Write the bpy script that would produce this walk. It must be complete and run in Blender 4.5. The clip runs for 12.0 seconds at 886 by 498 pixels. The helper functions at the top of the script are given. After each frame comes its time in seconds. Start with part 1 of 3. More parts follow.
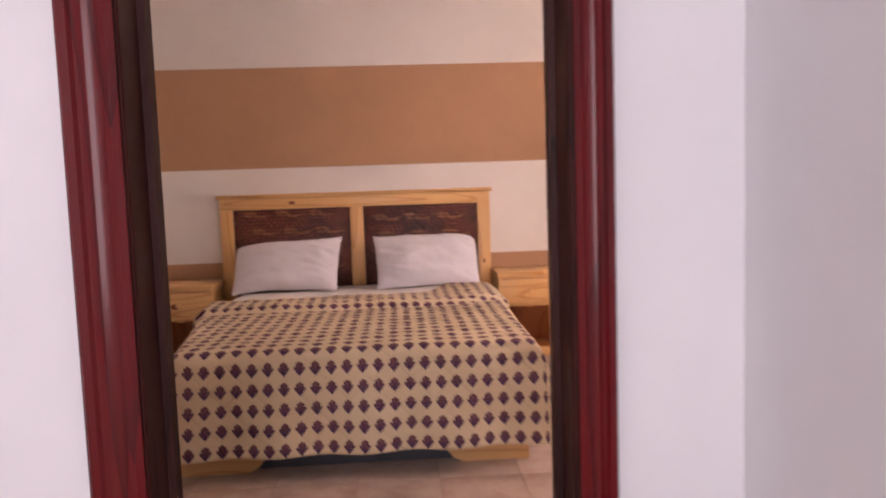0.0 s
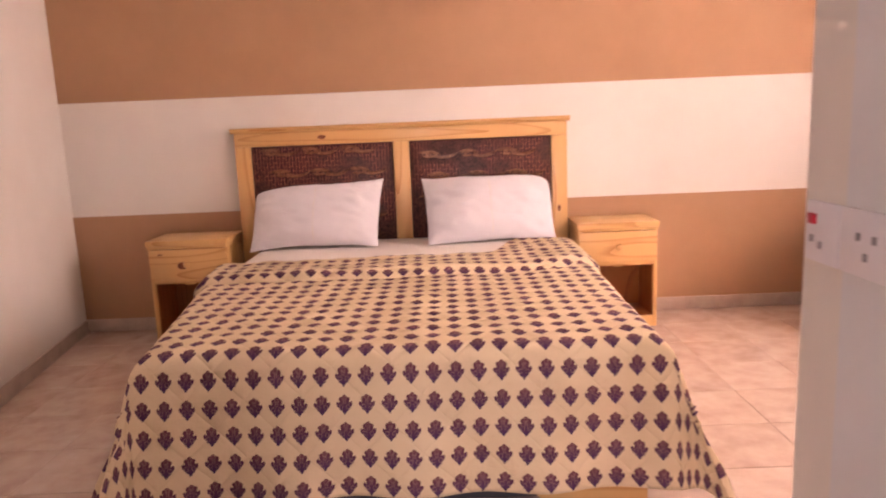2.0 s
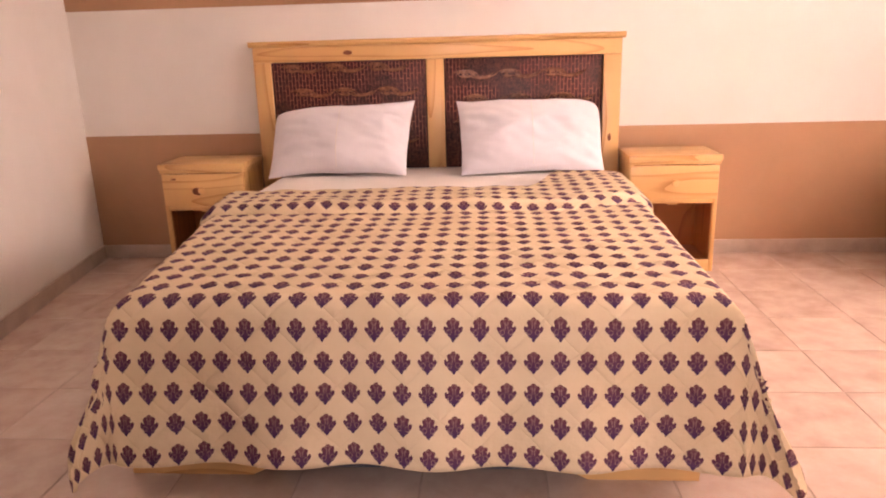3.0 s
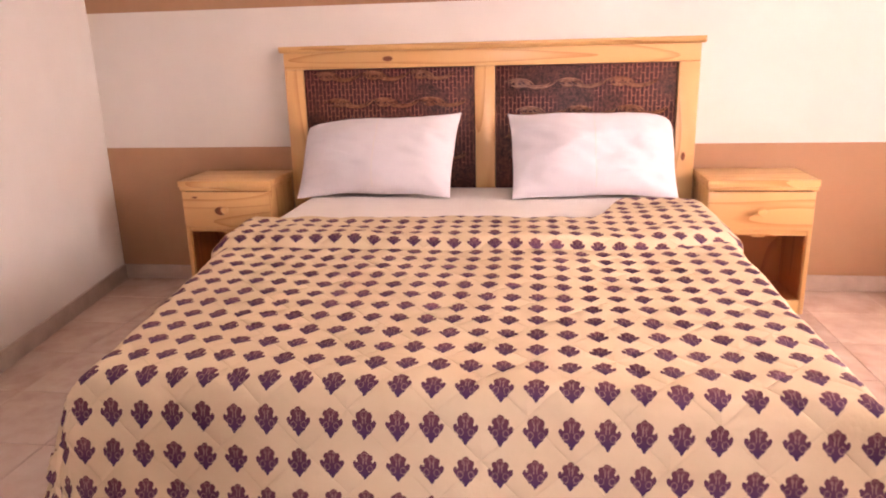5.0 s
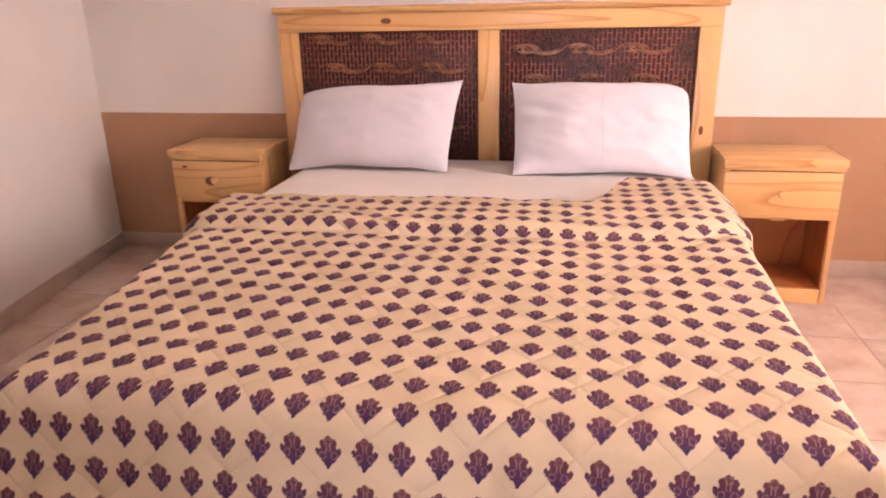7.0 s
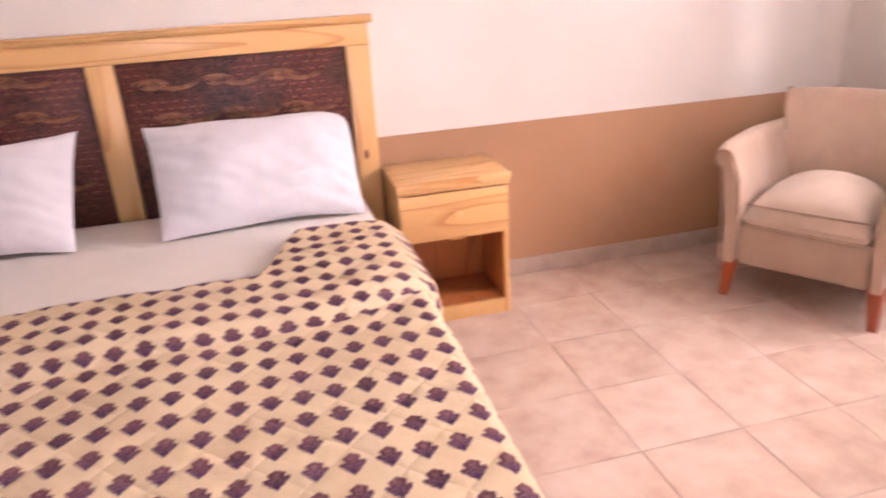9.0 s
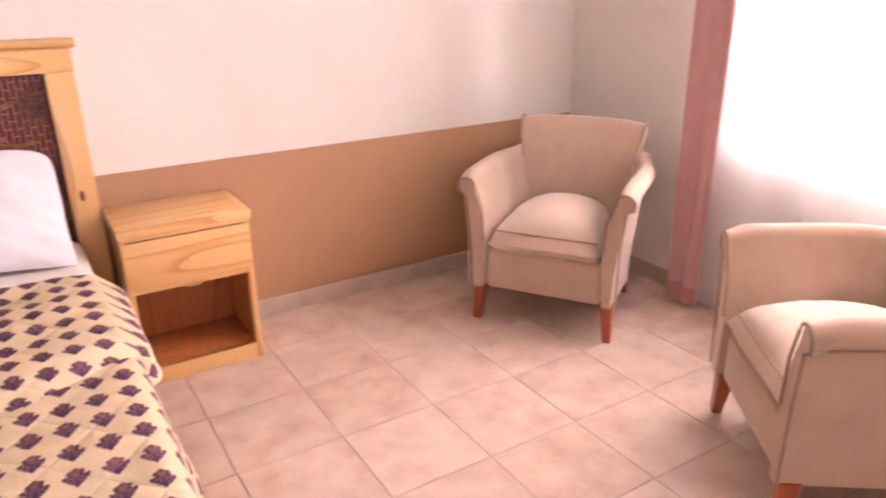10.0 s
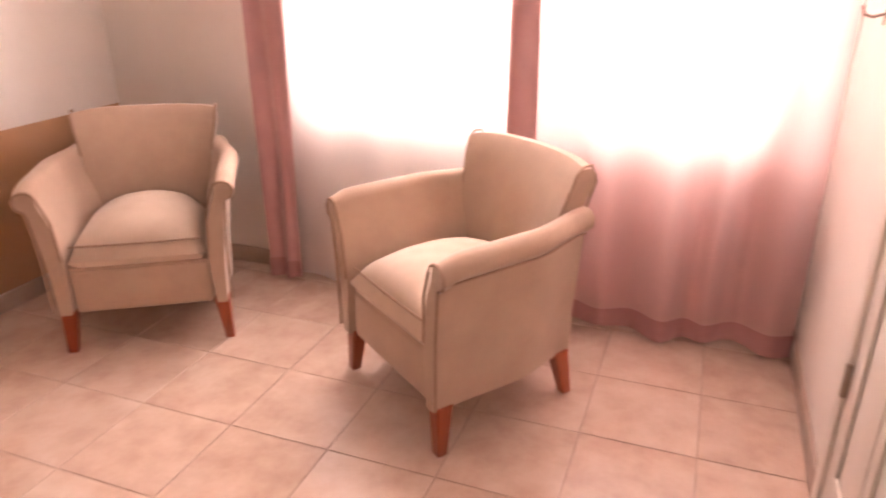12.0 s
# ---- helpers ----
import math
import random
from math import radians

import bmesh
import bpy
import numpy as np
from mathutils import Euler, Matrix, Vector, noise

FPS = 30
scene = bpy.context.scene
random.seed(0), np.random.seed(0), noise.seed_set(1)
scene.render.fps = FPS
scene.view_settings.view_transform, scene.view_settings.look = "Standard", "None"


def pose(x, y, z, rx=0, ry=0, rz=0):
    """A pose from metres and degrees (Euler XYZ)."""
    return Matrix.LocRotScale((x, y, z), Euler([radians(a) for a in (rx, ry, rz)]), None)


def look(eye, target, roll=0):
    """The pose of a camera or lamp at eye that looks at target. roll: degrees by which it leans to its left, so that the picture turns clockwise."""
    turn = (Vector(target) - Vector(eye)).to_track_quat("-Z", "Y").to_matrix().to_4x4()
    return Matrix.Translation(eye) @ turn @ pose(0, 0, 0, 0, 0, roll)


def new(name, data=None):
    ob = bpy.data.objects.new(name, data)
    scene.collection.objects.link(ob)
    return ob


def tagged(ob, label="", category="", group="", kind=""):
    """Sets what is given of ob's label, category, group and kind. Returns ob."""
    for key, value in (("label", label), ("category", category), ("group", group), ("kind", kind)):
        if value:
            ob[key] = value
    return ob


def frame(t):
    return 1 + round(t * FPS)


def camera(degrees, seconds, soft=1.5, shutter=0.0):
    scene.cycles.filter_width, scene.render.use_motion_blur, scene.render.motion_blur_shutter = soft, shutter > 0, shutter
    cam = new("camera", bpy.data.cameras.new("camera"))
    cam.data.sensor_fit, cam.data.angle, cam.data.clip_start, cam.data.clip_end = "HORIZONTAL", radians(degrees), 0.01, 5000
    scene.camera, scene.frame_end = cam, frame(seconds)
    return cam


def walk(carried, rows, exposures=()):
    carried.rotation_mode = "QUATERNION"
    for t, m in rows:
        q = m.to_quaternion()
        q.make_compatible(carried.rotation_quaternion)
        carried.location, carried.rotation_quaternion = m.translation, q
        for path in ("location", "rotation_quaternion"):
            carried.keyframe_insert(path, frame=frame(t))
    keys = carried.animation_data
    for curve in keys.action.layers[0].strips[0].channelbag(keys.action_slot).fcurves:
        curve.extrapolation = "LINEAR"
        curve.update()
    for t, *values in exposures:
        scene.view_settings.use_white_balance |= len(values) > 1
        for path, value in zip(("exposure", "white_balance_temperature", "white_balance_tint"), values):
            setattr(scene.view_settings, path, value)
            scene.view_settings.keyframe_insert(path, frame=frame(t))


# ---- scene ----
cam = camera(64.3, 12.0, soft=1.9, shutter=0.4)
PATH = [
    (0, (0.329, 0.218, 1.173), (0.447, 2.203, 1.004), -1.92),
    (0.5, (0.358, 0.527, 1.136), (0.301, 2.525, 1.047), -0.98),
    (1, (0.358, 0.750, 1.118), (0.325, 2.745, 0.975), -0.55),
    (1.5, (0.287, 0.946, 1.141), (0.421, 2.931, 0.933), -2.20),
    (2, (0.274, 1.174, 1.151), (0.257, 3.144, 0.805), -2.37),
    (2.5, (0.308, 1.356, 1.122), (0.189, 3.307, 0.698), -1.16),
    (2.7, (0.314, 1.420, 1.112), (0.173, 3.353, 0.618), -1.39),
    (4.3, (0.295, 1.784, 1.108), (0.177, 3.689, 0.510), -2.76),
    (4.5, (0.273, 1.826, 1.120), (0.138, 3.740, 0.556), -3.07),
    (5, (0.284, 1.929, 1.130), (0.011, 3.837, 0.595), -1.48),
    (5.5, (0.326, 1.993, 1.139), (0.041, 3.885, 0.560), 0.02),
    (6, (0.374, 2.012, 1.126), (0.042, 3.873, 0.473), -0.45),
    (6.5, (0.396, 2.042, 1.118), (0.034, 3.901, 0.476), -0.61),
    (6.7, (0.413, 2.073, 1.136), (0.035, 3.929, 0.492), -0.89),
    (8.3, (0.428, 2.414, 1.300), (0.379, 4.284, 0.593), -4.29),
    (8.5, (0.464, 2.459, 1.315), (0.506, 4.330, 0.608), -4.12),
    (9, (0.534, 2.528, 1.318), (0.983, 4.332, 0.580), -3.37),
    (9.5, (0.631, 2.560, 1.330), (1.390, 4.272, 0.626), -1.20),
    (10, (0.750, 2.582, 1.335), (1.731, 4.173, 0.625), -0.78),
    (10.5, (0.723, 2.660, 1.345), (2.005, 3.999, 0.593), 0.16),
    (11, (0.717, 2.732, 1.336), (2.229, 3.813, 0.598), -0.73),
    (11.5, (0.695, 2.782, 1.338), (2.305, 3.691, 0.577), -0.96),
    (12, (0.686, 2.767, 1.320), (2.413, 3.420, 0.552), -0.19),
]
walk(cam, [(t, look(eye, target, roll)) for t, eye, target, roll in PATH],
     exposures=[(0, -0.70, 6900, 26), (0.5, -0.34, 7100, 28), (1, -0.3, 7300, 30), (1.5, -0.15, 7300, 31), (2.5, 0.05, 7500, 29), (4.5, 0.34, 6900, 25), (6.5, 0.18, 6800, 26), (8.5, 0.16, 6000, 18), (9.5, 0.06, 6100, 20), (10.5, -0.02, 6500, 22), (12, -0.24, 7200, 28)])

# ---- light ----
world = bpy.data.worlds.new("sky")
scene.world = world
world.use_nodes = True
sky = world.node_tree.nodes.new("ShaderNodeTexSky")
sky.sky_type, sky.sun_disc = "NISHITA", False
sky.sun_elevation, sky.sun_rotation = radians(42), radians(70)
world.node_tree.links.new(sky.outputs[0], world.node_tree.nodes["Background"].inputs[0])
world.node_tree.nodes["Background"].inputs[1].default_value = 0.12


def lamp(name, m, sx, sy, watts, colour):
    data = bpy.data.lights.new(name, "AREA")
    data.shape, data.size, data.size_y, data.energy, data.color = "RECTANGLE", sx, sy, watts, colour
    ob = new(name, data)
    ob.matrix_world = m
    return ob


sun = bpy.data.lights.new("sun", "SUN")
sun.energy, sun.angle, sun.color = 2.0, radians(0.6), (1, 0.94, 0.86)
new("sun", sun).matrix_world = look((30, 11, 27), (0, 0, 0))

# daylight in the openings of the bedroom's windows and of the hall
lamp("window_daylight", look((3.50, 3.875, 1.66), (0, 3.875, 1.45)), 0.74, 1.25, 142, (1, 0.95, 0.9))
lamp("window_daylight", look((3.50, 2.875, 1.66), (0, 2.875, 1.45)), 0.76, 1.25, 142, (1, 0.95, 0.9))
lamp("hall_daylight", look((-0.1, -2.55, 1.5), (-0.1, 1, 1.4)), 1.3, 2.0, 102, (0.95, 0.95, 1))

# ---- materials ----
def nodes_of(name):
    m = bpy.data.materials.new(name)
    m.use_nodes = True
    nt = m.node_tree
    return m, nt, nt.nodes["Principled BSDF"]


def add(nt, kind, **inputs):
    n = nt.nodes.new(kind)
    for key, value in inputs.items():
        sock = n.inputs[int(key[1:])] if key[0] == "i" and key[1:].isdigit() else n.inputs[key.replace("_", " ")]
        if hasattr(value, "is_linked"):
            nt.links.new(value, sock)
        else:
            sock.default_value = value
    return n


def fac(n):
    return n.outputs["Fac"] if "Fac" in n.outputs else n.outputs[0]


def ramp(nt, src, stops):
    r = nt.nodes.new("ShaderNodeValToRGB")
    nt.links.new(src, r.inputs[0])
    while len(r.color_ramp.elements) < len(stops):
        r.color_ramp.elements.new(0.5)
    for e, (p, c) in zip(r.color_ramp.elements, stops):
        e.position, e.color = p, (*c, 1)
    return r.outputs[0]


def mathn(nt, op, a, b=0.0, c=0.0):
    n = nt.nodes.new("ShaderNodeMath")
    n.operation = op
    for i, v in enumerate((a, b, c)):
        if hasattr(v, "is_linked"):
            nt.links.new(v, n.inputs[i])
        else:
            n.inputs[i].default_value = v
    return n.outputs[0]


def bump(nt, bsdf, height, strength, distance=0.002):
    b = add(nt, "ShaderNodeBump", Strength=strength, Distance=distance, Height=height)
    nt.links.new(b.outputs[0], bsdf.inputs["Normal"])


def coords(nt, scale=(1, 1, 1), rot=(0, 0, 0), kind="Object", shift=None):
    tc = nt.nodes.new("ShaderNodeTexCoord")
    src = tc.outputs[kind]
    if shift is not None:
        v = nt.nodes.new("ShaderNodeVectorMath")
        nt.links.new(src, v.inputs[0])
        nt.links.new(shift, v.inputs[1])
        src = v.outputs[0]
    mp = add(nt, "ShaderNodeMapping", Vector=src, Scale=scale, Rotation=rot)
    return mp.outputs[0]


def plain(name, a, b, rough=0.7, scale=6, grain=120, strength=0.25, distance=0.001, sheen=0.0, metal=0.0):
    """Two-scale mottled surface between colours a and b."""
    m, nt, bs = nodes_of(name)
    v = coords(nt)
    n1 = add(nt, "ShaderNodeTexNoise", Vector=v, Scale=scale, Detail=5.0, Roughness=0.6)
    n2 = add(nt, "ShaderNodeTexNoise", Vector=v, Scale=grain, Detail=3.0)
    nt.links.new(ramp(nt, n1.outputs[0], [(0.3, a), (0.7, b)]), bs.inputs["Base Color"])
    bs.inputs["Roughness"].default_value = rough
    bs.inputs["Metallic"].default_value = metal
    if sheen:
        bs.inputs["Sheen Weight"].default_value = sheen
    bump(nt, bs, n2.outputs[0], strength, distance)
    return m


def wood(name, pale, dark, axis, rough=0.35, coat=0.25, scale=1.0):
    """Sawn timber with its grain along axis (0, 1 or 2)."""
    m, nt, bs = nodes_of(name)
    info = nt.nodes.new("ShaderNodeObjectInfo")
    sh = mathn(nt, "MULTIPLY", info.outputs["Random"], 3.7)
    st = [7.0 * scale] * 3
    st[axis] = 0.75 * scale
    v = coords(nt, scale=st, shift=sh)
    warp = add(nt, "ShaderNodeTexNoise", Vector=v, Scale=0.55, Detail=2.0)
    rings = mathn(nt, "FRACT", mathn(nt, "MULTIPLY", warp.outputs[0], 11.0))
    saw = mathn(nt, "POWER", rings, 2.4)
    st2 = [160.0] * 3
    st2[axis] = 5.0
    fine = add(nt, "ShaderNodeTexNoise", Vector=coords(nt, scale=st2, shift=sh), Scale=1.0, Detail=3.0)
    f = mathn(nt, "ADD", mathn(nt, "MULTIPLY", saw, 0.72), mathn(nt, "MULTIPLY", fine.outputs[0], 0.32))
    mid = tuple(p * 0.55 + d * 0.45 for p, d in zip(pale, dark))
    nt.links.new(ramp(nt, f, [(0.08, pale), (0.5, tuple(p * 0.85 + q * 0.15 for p, q in zip(pale, mid))), (0.98, dark)]), bs.inputs["Base Color"])
    bs.inputs["Roughness"].default_value = rough
    bs.inputs["Coat Weight"].default_value = coat
    bs.inputs["Coat Roughness"].default_value = 0.2
    bump(nt, bs, fine.outputs[0], 0.15, 0.0006)
    return m


WHITE = plain("cream_paint", (0.79, 0.735, 0.68), (0.84, 0.79, 0.74), 0.75, 2.2, 90, 0.25)
HALL = plain("white_paint", (0.74, 0.74, 0.76), (0.80, 0.80, 0.82), 0.7, 2.0, 90, 0.25)
TAN = plain("tan_paint", (0.41, 0.225, 0.12), (0.46, 0.255, 0.138), 0.7, 2.5, 90, 0.3)
CEIL = plain("ceiling_paint", (0.82, 0.80, 0.78), (0.86, 0.84, 0.82), 0.8, 3, 70, 0.2)
SKIRT = plain("skirting_tile", (0.42, 0.31, 0.25), (0.56, 0.43, 0.36), 0.35, 9, 60, 0.1)
GROUT = plain("grout", (0.42, 0.305, 0.24), (0.48, 0.355, 0.29), 0.85, 20, 200, 0.4)
PINE_X = wood("pine_along_x", (0.72, 0.42, 0.17), (0.50, 0.21, 0.055), 0)
PINE_Y = wood("pine_along_y", (0.72, 0.42, 0.17), (0.50, 0.21, 0.055), 1)
PINE_Z = wood("pine_along_z", (0.72, 0.42, 0.17), (0.50, 0.21, 0.055), 2)
KNOT = plain("pine_knot", (0.14, 0.035, 0.012), (0.30, 0.09, 0.03), 0.45, 90, 300, 0.2)
# darker, redder pine: the shade inside open furniture is put into this colour
INSIDE = wood("shaded_inner_board", (0.42, 0.14, 0.04), (0.27, 0.075, 0.02), 2, 0.5, 0.05)
CHERRY = wood("red_varnished_hardwood", (0.12, 0.006, 0.008), (0.05, 0.004, 0.005), 2, 0.22, 0.0)
CHERRY.node_tree.nodes["Principled BSDF"].inputs["Specular IOR Level"].default_value = 0.3
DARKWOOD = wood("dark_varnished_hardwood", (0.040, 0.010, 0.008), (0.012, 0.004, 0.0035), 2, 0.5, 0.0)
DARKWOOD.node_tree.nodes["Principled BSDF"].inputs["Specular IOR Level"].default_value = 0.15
LEGWOOD = wood("mahogany_leg", (0.34, 0.065, 0.02), (0.19, 0.03, 0.01), 2, 0.35, 0.3)
PILLOW = plain("white_cotton", (0.74, 0.70, 0.74), (0.80, 0.76, 0.80), 0.85, 7, 500, 0.15, sheen=0.2)
SHEET = plain("cream_sheet", (0.76, 0.69, 0.63), (0.82, 0.75, 0.69), 0.85, 5, 500, 0.15, sheen=0.2)
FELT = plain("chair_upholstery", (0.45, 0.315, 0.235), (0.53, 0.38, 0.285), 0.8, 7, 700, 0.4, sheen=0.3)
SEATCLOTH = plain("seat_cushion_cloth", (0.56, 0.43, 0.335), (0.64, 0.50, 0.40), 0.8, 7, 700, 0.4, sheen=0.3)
PIPING = plain("piping_cord", (0.34, 0.225, 0.16), (0.42, 0.285, 0.21), 0.8, 20, 600, 0.3)
PLASTIC = plain("white_plastic", (0.80, 0.77, 0.82), (0.85, 0.82, 0.86), 0.3, 10, 100, 0.02)
RED = plain("red_lamp_plastic", (0.45, 0.01, 0.03), (0.55, 0.02, 0.05), 0.3, 10, 100, 0.02)
DARK = plain("grey_plastic", (0.22, 0.2, 0.24), (0.28, 0.26, 0.3), 0.4, 10, 100, 0.02)
DOORWHITE = plain("white_gloss_paint", (0.72, 0.66, 0.60), (0.79, 0.73, 0.67), 0.4, 3, 60, 0.15)
STEEL = plain("worn_steel", (0.30, 0.24, 0.20), (0.42, 0.34, 0.29), 0.4, 40, 300, 0.1, metal=0.9)
ALU = plain("white_window_frame", (0.7, 0.7, 0.7), (0.78, 0.78, 0.78), 0.4, 10, 100, 0.05)
GROUND = plain("dry_ground", (0.30, 0.24, 0.18), (0.40, 0.33, 0.25), 0.95, 0.8, 8, 0.5)
# near-black colour standing in for the shade under the bed
UNDERBED = plain("under_bed_shade", (0.05, 0.05, 0.06), (0.08, 0.08, 0.09), 0.9, 8, 200, 0.3)


def tile_material():
    m, nt, bs = nodes_of("beige_floor_tile")
    info = nt.nodes.new("ShaderNodeObjectInfo")
    v = coords(nt, shift=mathn(nt, "MULTIPLY", info.outputs["Random"], 9.0))
    n1 = add(nt, "ShaderNodeTexNoise", Vector=v, Scale=8.0, Detail=4.0, Roughness=0.55)
    f = mathn(nt, "MULTIPLY_ADD", info.outputs["Random"], 0.15, n1.outputs[0])
    vein = add(nt, "ShaderNodeTexNoise", Vector=v, Scale=5.0, Detail=7.0, Roughness=0.65, Distortion=1.2)
    f = mathn(nt, "ADD", f, mathn(nt, "MULTIPLY", mathn(nt, "SUBTRACT", vein.outputs[0], 0.5), 0.38))
    nt.links.new(ramp(nt, f, [(0.32, (0.50, 0.35, 0.275)), (0.58, (0.60, 0.445, 0.365)), (0.85, (0.67, 0.53, 0.45))]), bs.inputs["Base Color"])
    nt.links.new(mathn(nt, "MULTIPLY_ADD", vein.outputs[0], 0.18, 0.12), bs.inputs["Roughness"])
    return m


TILE = tile_material()


def curtain_material(name, face, through_tint, share, gaps):
    """Thin cloth: share is lit through from behind, gaps are clear between the threads."""
    m, nt, bs = nodes_of(name)
    n1 = add(nt, "ShaderNodeTexNoise", Vector=coords(nt), Scale=500.0, Detail=1.0)
    bs.inputs["Base Color"].default_value = (*face, 1)
    bs.inputs["Roughness"].default_value = 0.75
    bs.inputs["Sheen Weight"].default_value = 0.3
    bump(nt, bs, n1.outputs[0], 0.2, 0.0005)
    tr = add(nt, "ShaderNodeBsdfTranslucent", Color=(*through_tint, 1))
    tp = add(nt, "ShaderNodeBsdfTransparent", Color=(1, 0.95, 0.93, 1))
    m1 = add(nt, "ShaderNodeMixShader", Fac=share, i1=bs.outputs[0], i2=tr.outputs[0])
    m2 = add(nt, "ShaderNodeMixShader", Fac=gaps, i1=m1.outputs[0], i2=tp.outputs[0])
    nt.links.new(m2.outputs[0], nt.nodes["Material Output"].inputs[0])
    return m


CURTAIN = curtain_material("dusty_pink_curtain", (0.60, 0.33, 0.33), (0.82, 0.66, 0.63), 0.36, 0.09)
DOUBLED = plain("doubled_pink_cloth", (0.50, 0.27, 0.27), (0.56, 0.31, 0.31), 0.8, 8, 500, 0.2, sheen=0.3)
NET = curtain_material("white_net_curtain", (0.78, 0.72, 0.72), (0.90, 0.85, 0.84), 0.46, 0.28)
HEM = plain("curtain_hem_cloth", (0.40, 0.19, 0.19), (0.46, 0.23, 0.22), 0.8, 8, 500, 0.2, sheen=0.3)


def glass_material():
    m, nt, bs = nodes_of("window_glass")
    bs.inputs["Base Color"].default_value = (1, 1, 1, 1)
    bs.inputs["Transmission Weight"].default_value = 1
    bs.inputs["Roughness"].default_value = 0.0
    bs.inputs["IOR"].default_value = 1.1
    return m


GLASS = glass_material()


def quilt_material():
    """Cream quilted cotton printed with a grid of purple damask flowers; UV in metres."""
    m, nt, bs = nodes_of("printed_quilt")
    uv = nt.nodes.new("ShaderNodeTexCoord").outputs["UV"]
    sep = add(nt, "ShaderNodeSeparateXYZ", Vector=uv)
    wob = add(nt, "ShaderNodeTexNoise", Vector=uv, Scale=260.0, Detail=2.0)
    w = mathn(nt, "MULTIPLY", mathn(nt, "SUBTRACT", wob.outputs[0], 0.5), 0.12)
    PX, PY = 0.0645, 0.082
    a = mathn(nt, "ADD", mathn(nt, "MULTIPLY_ADD", mathn(nt, "FRACT", mathn(nt, "DIVIDE", sep.outputs[0], PX)), 1.1, -0.55), mathn(nt, "MULTIPLY", w, 0.7))
    b = mathn(nt, "ADD", mathn(nt, "MULTIPLY_ADD", mathn(nt, "FRACT", mathn(nt, "DIVIDE", sep.outputs[1], PY)), 1.1, -0.55), mathn(nt, "MULTIPLY", w, 0.7))
    ax = mathn(nt, "ABSOLUTE", a)

    def blob(cx, cy, rx, ry):
        p = mathn(nt, "POWER", mathn(nt, "DIVIDE", mathn(nt, "SUBTRACT", ax, cx), rx), 2.0)
        q = mathn(nt, "POWER", mathn(nt, "ABSOLUTE", mathn(nt, "DIVIDE", mathn(nt, "SUBTRACT", b, cy), ry)), 2.0)
        return mathn(nt, "ADD", p, q)

    # crown, neck, curled arms and pointed foot of the flower
    d = blob(0.0, 0.27, 0.12, 0.11)
    for cx, cy, rx, ry in ((0.15, 0.20, 0.12, 0.10), (0.0, 0.12, 0.20, 0.14), (0.13, 0.07, 0.12, 0.08), (0.25, -0.03, 0.13, 0.085), (0.335, 0.03, 0.065, 0.075), (0.13, -0.09, 0.18, 0.11), (0.09, -0.18, 0.15, 0.10), (0.0, -0.25, 0.12, 0.11), (0.0, -0.33, 0.06, 0.075)):
        d = mathn(nt, "MINIMUM", d, blob(cx, cy, rx, ry))
    mask = mathn(nt, "LESS_THAN", d, 1.0)
    # pale veins inside the flower
    def ring(cx, cy, rx, ry, wide):
        return mathn(nt, "LESS_THAN", mathn(nt, "ABSOLUTE", mathn(nt, "SUBTRACT", blob(cx, cy, rx, ry), 0.8)), wide)
    stem = mathn(nt, "MULTIPLY", mathn(nt, "LESS_THAN", mathn(nt, "ABSOLUTE", mathn(nt, "SUBTRACT", ax, 0.05)), 0.016), mathn(nt, "LESS_THAN", mathn(nt, "ABSOLUTE", mathn(nt, "SUBTRACT", b, 0.12)), 0.12))
    vein = mathn(nt, "MAXIMUM", mathn(nt, "MAXIMUM", ring(0.17, -0.10, 0.10, 0.10, 0.2), ring(0.0, 0.235, 0.12, 0.09, 0.16)), stem)
    cloud = add(nt, "ShaderNodeTexNoise", Vector=uv, Scale=5.0, Detail=4.0)
    cream = ramp(nt, cloud.outputs[0], [(0.3, (0.65, 0.50, 0.325)), (0.7, (0.73, 0.575, 0.39))])
    ink = add(nt, "ShaderNodeMix")
    ink.data_type = "RGBA"
    nt.links.new(mathn(nt, "MULTIPLY_ADD", b, 1.3, 0.5), ink.inputs[0])
    ink.inputs[6].default_value, ink.inputs[7].default_value = (0.058, 0.020, 0.095, 1), (0.16, 0.040, 0.050, 1)
    veined = add(nt, "ShaderNodeMix")
    veined.data_type = "RGBA"
    nt.links.new(mathn(nt, "MULTIPLY", vein, 0.62), veined.inputs[0])
    nt.links.new(ink.outputs[2], veined.inputs[6])
    veined.inputs[7].default_value = (0.40, 0.25, 0.22, 1)
    out = add(nt, "ShaderNodeMix")
    out.data_type = "RGBA"
    nt.links.new(mathn(nt, "MULTIPLY", mask, 0.98), out.inputs[0])
    nt.links.new(cream, out.inputs[6])
    nt.links.new(veined.outputs[2], out.inputs[7])
    nt.links.new(out.outputs[2], bs.inputs["Base Color"])
    bs.inputs["Roughness"].default_value = 0.85
    bs.inputs["Specular IOR Level"].default_value = 0.2
    # diamond stitching
    S = 0.17
    p = mathn(nt, "DIVIDE", mathn(nt, "ADD", sep.outputs[0], mathn(nt, "MULTIPLY", sep.outputs[1], 1.0)), S)
    q = mathn(nt, "DIVIDE", mathn(nt, "SUBTRACT", sep.outputs[0], mathn(nt, "MULTIPLY", sep.outputs[1], 1.0)), S)
    h = None
    for e in (p, q):
        s = mathn(nt, "POWER", mathn(nt, "ABSOLUTE", mathn(nt, "SINE", mathn(nt, "MULTIPLY", e, math.pi))), 0.45)
        h = s if h is None else mathn(nt, "MINIMUM", h, s)
    weave = add(nt, "ShaderNodeTexNoise", Vector=uv, Scale=60.0, Detail=3.0)
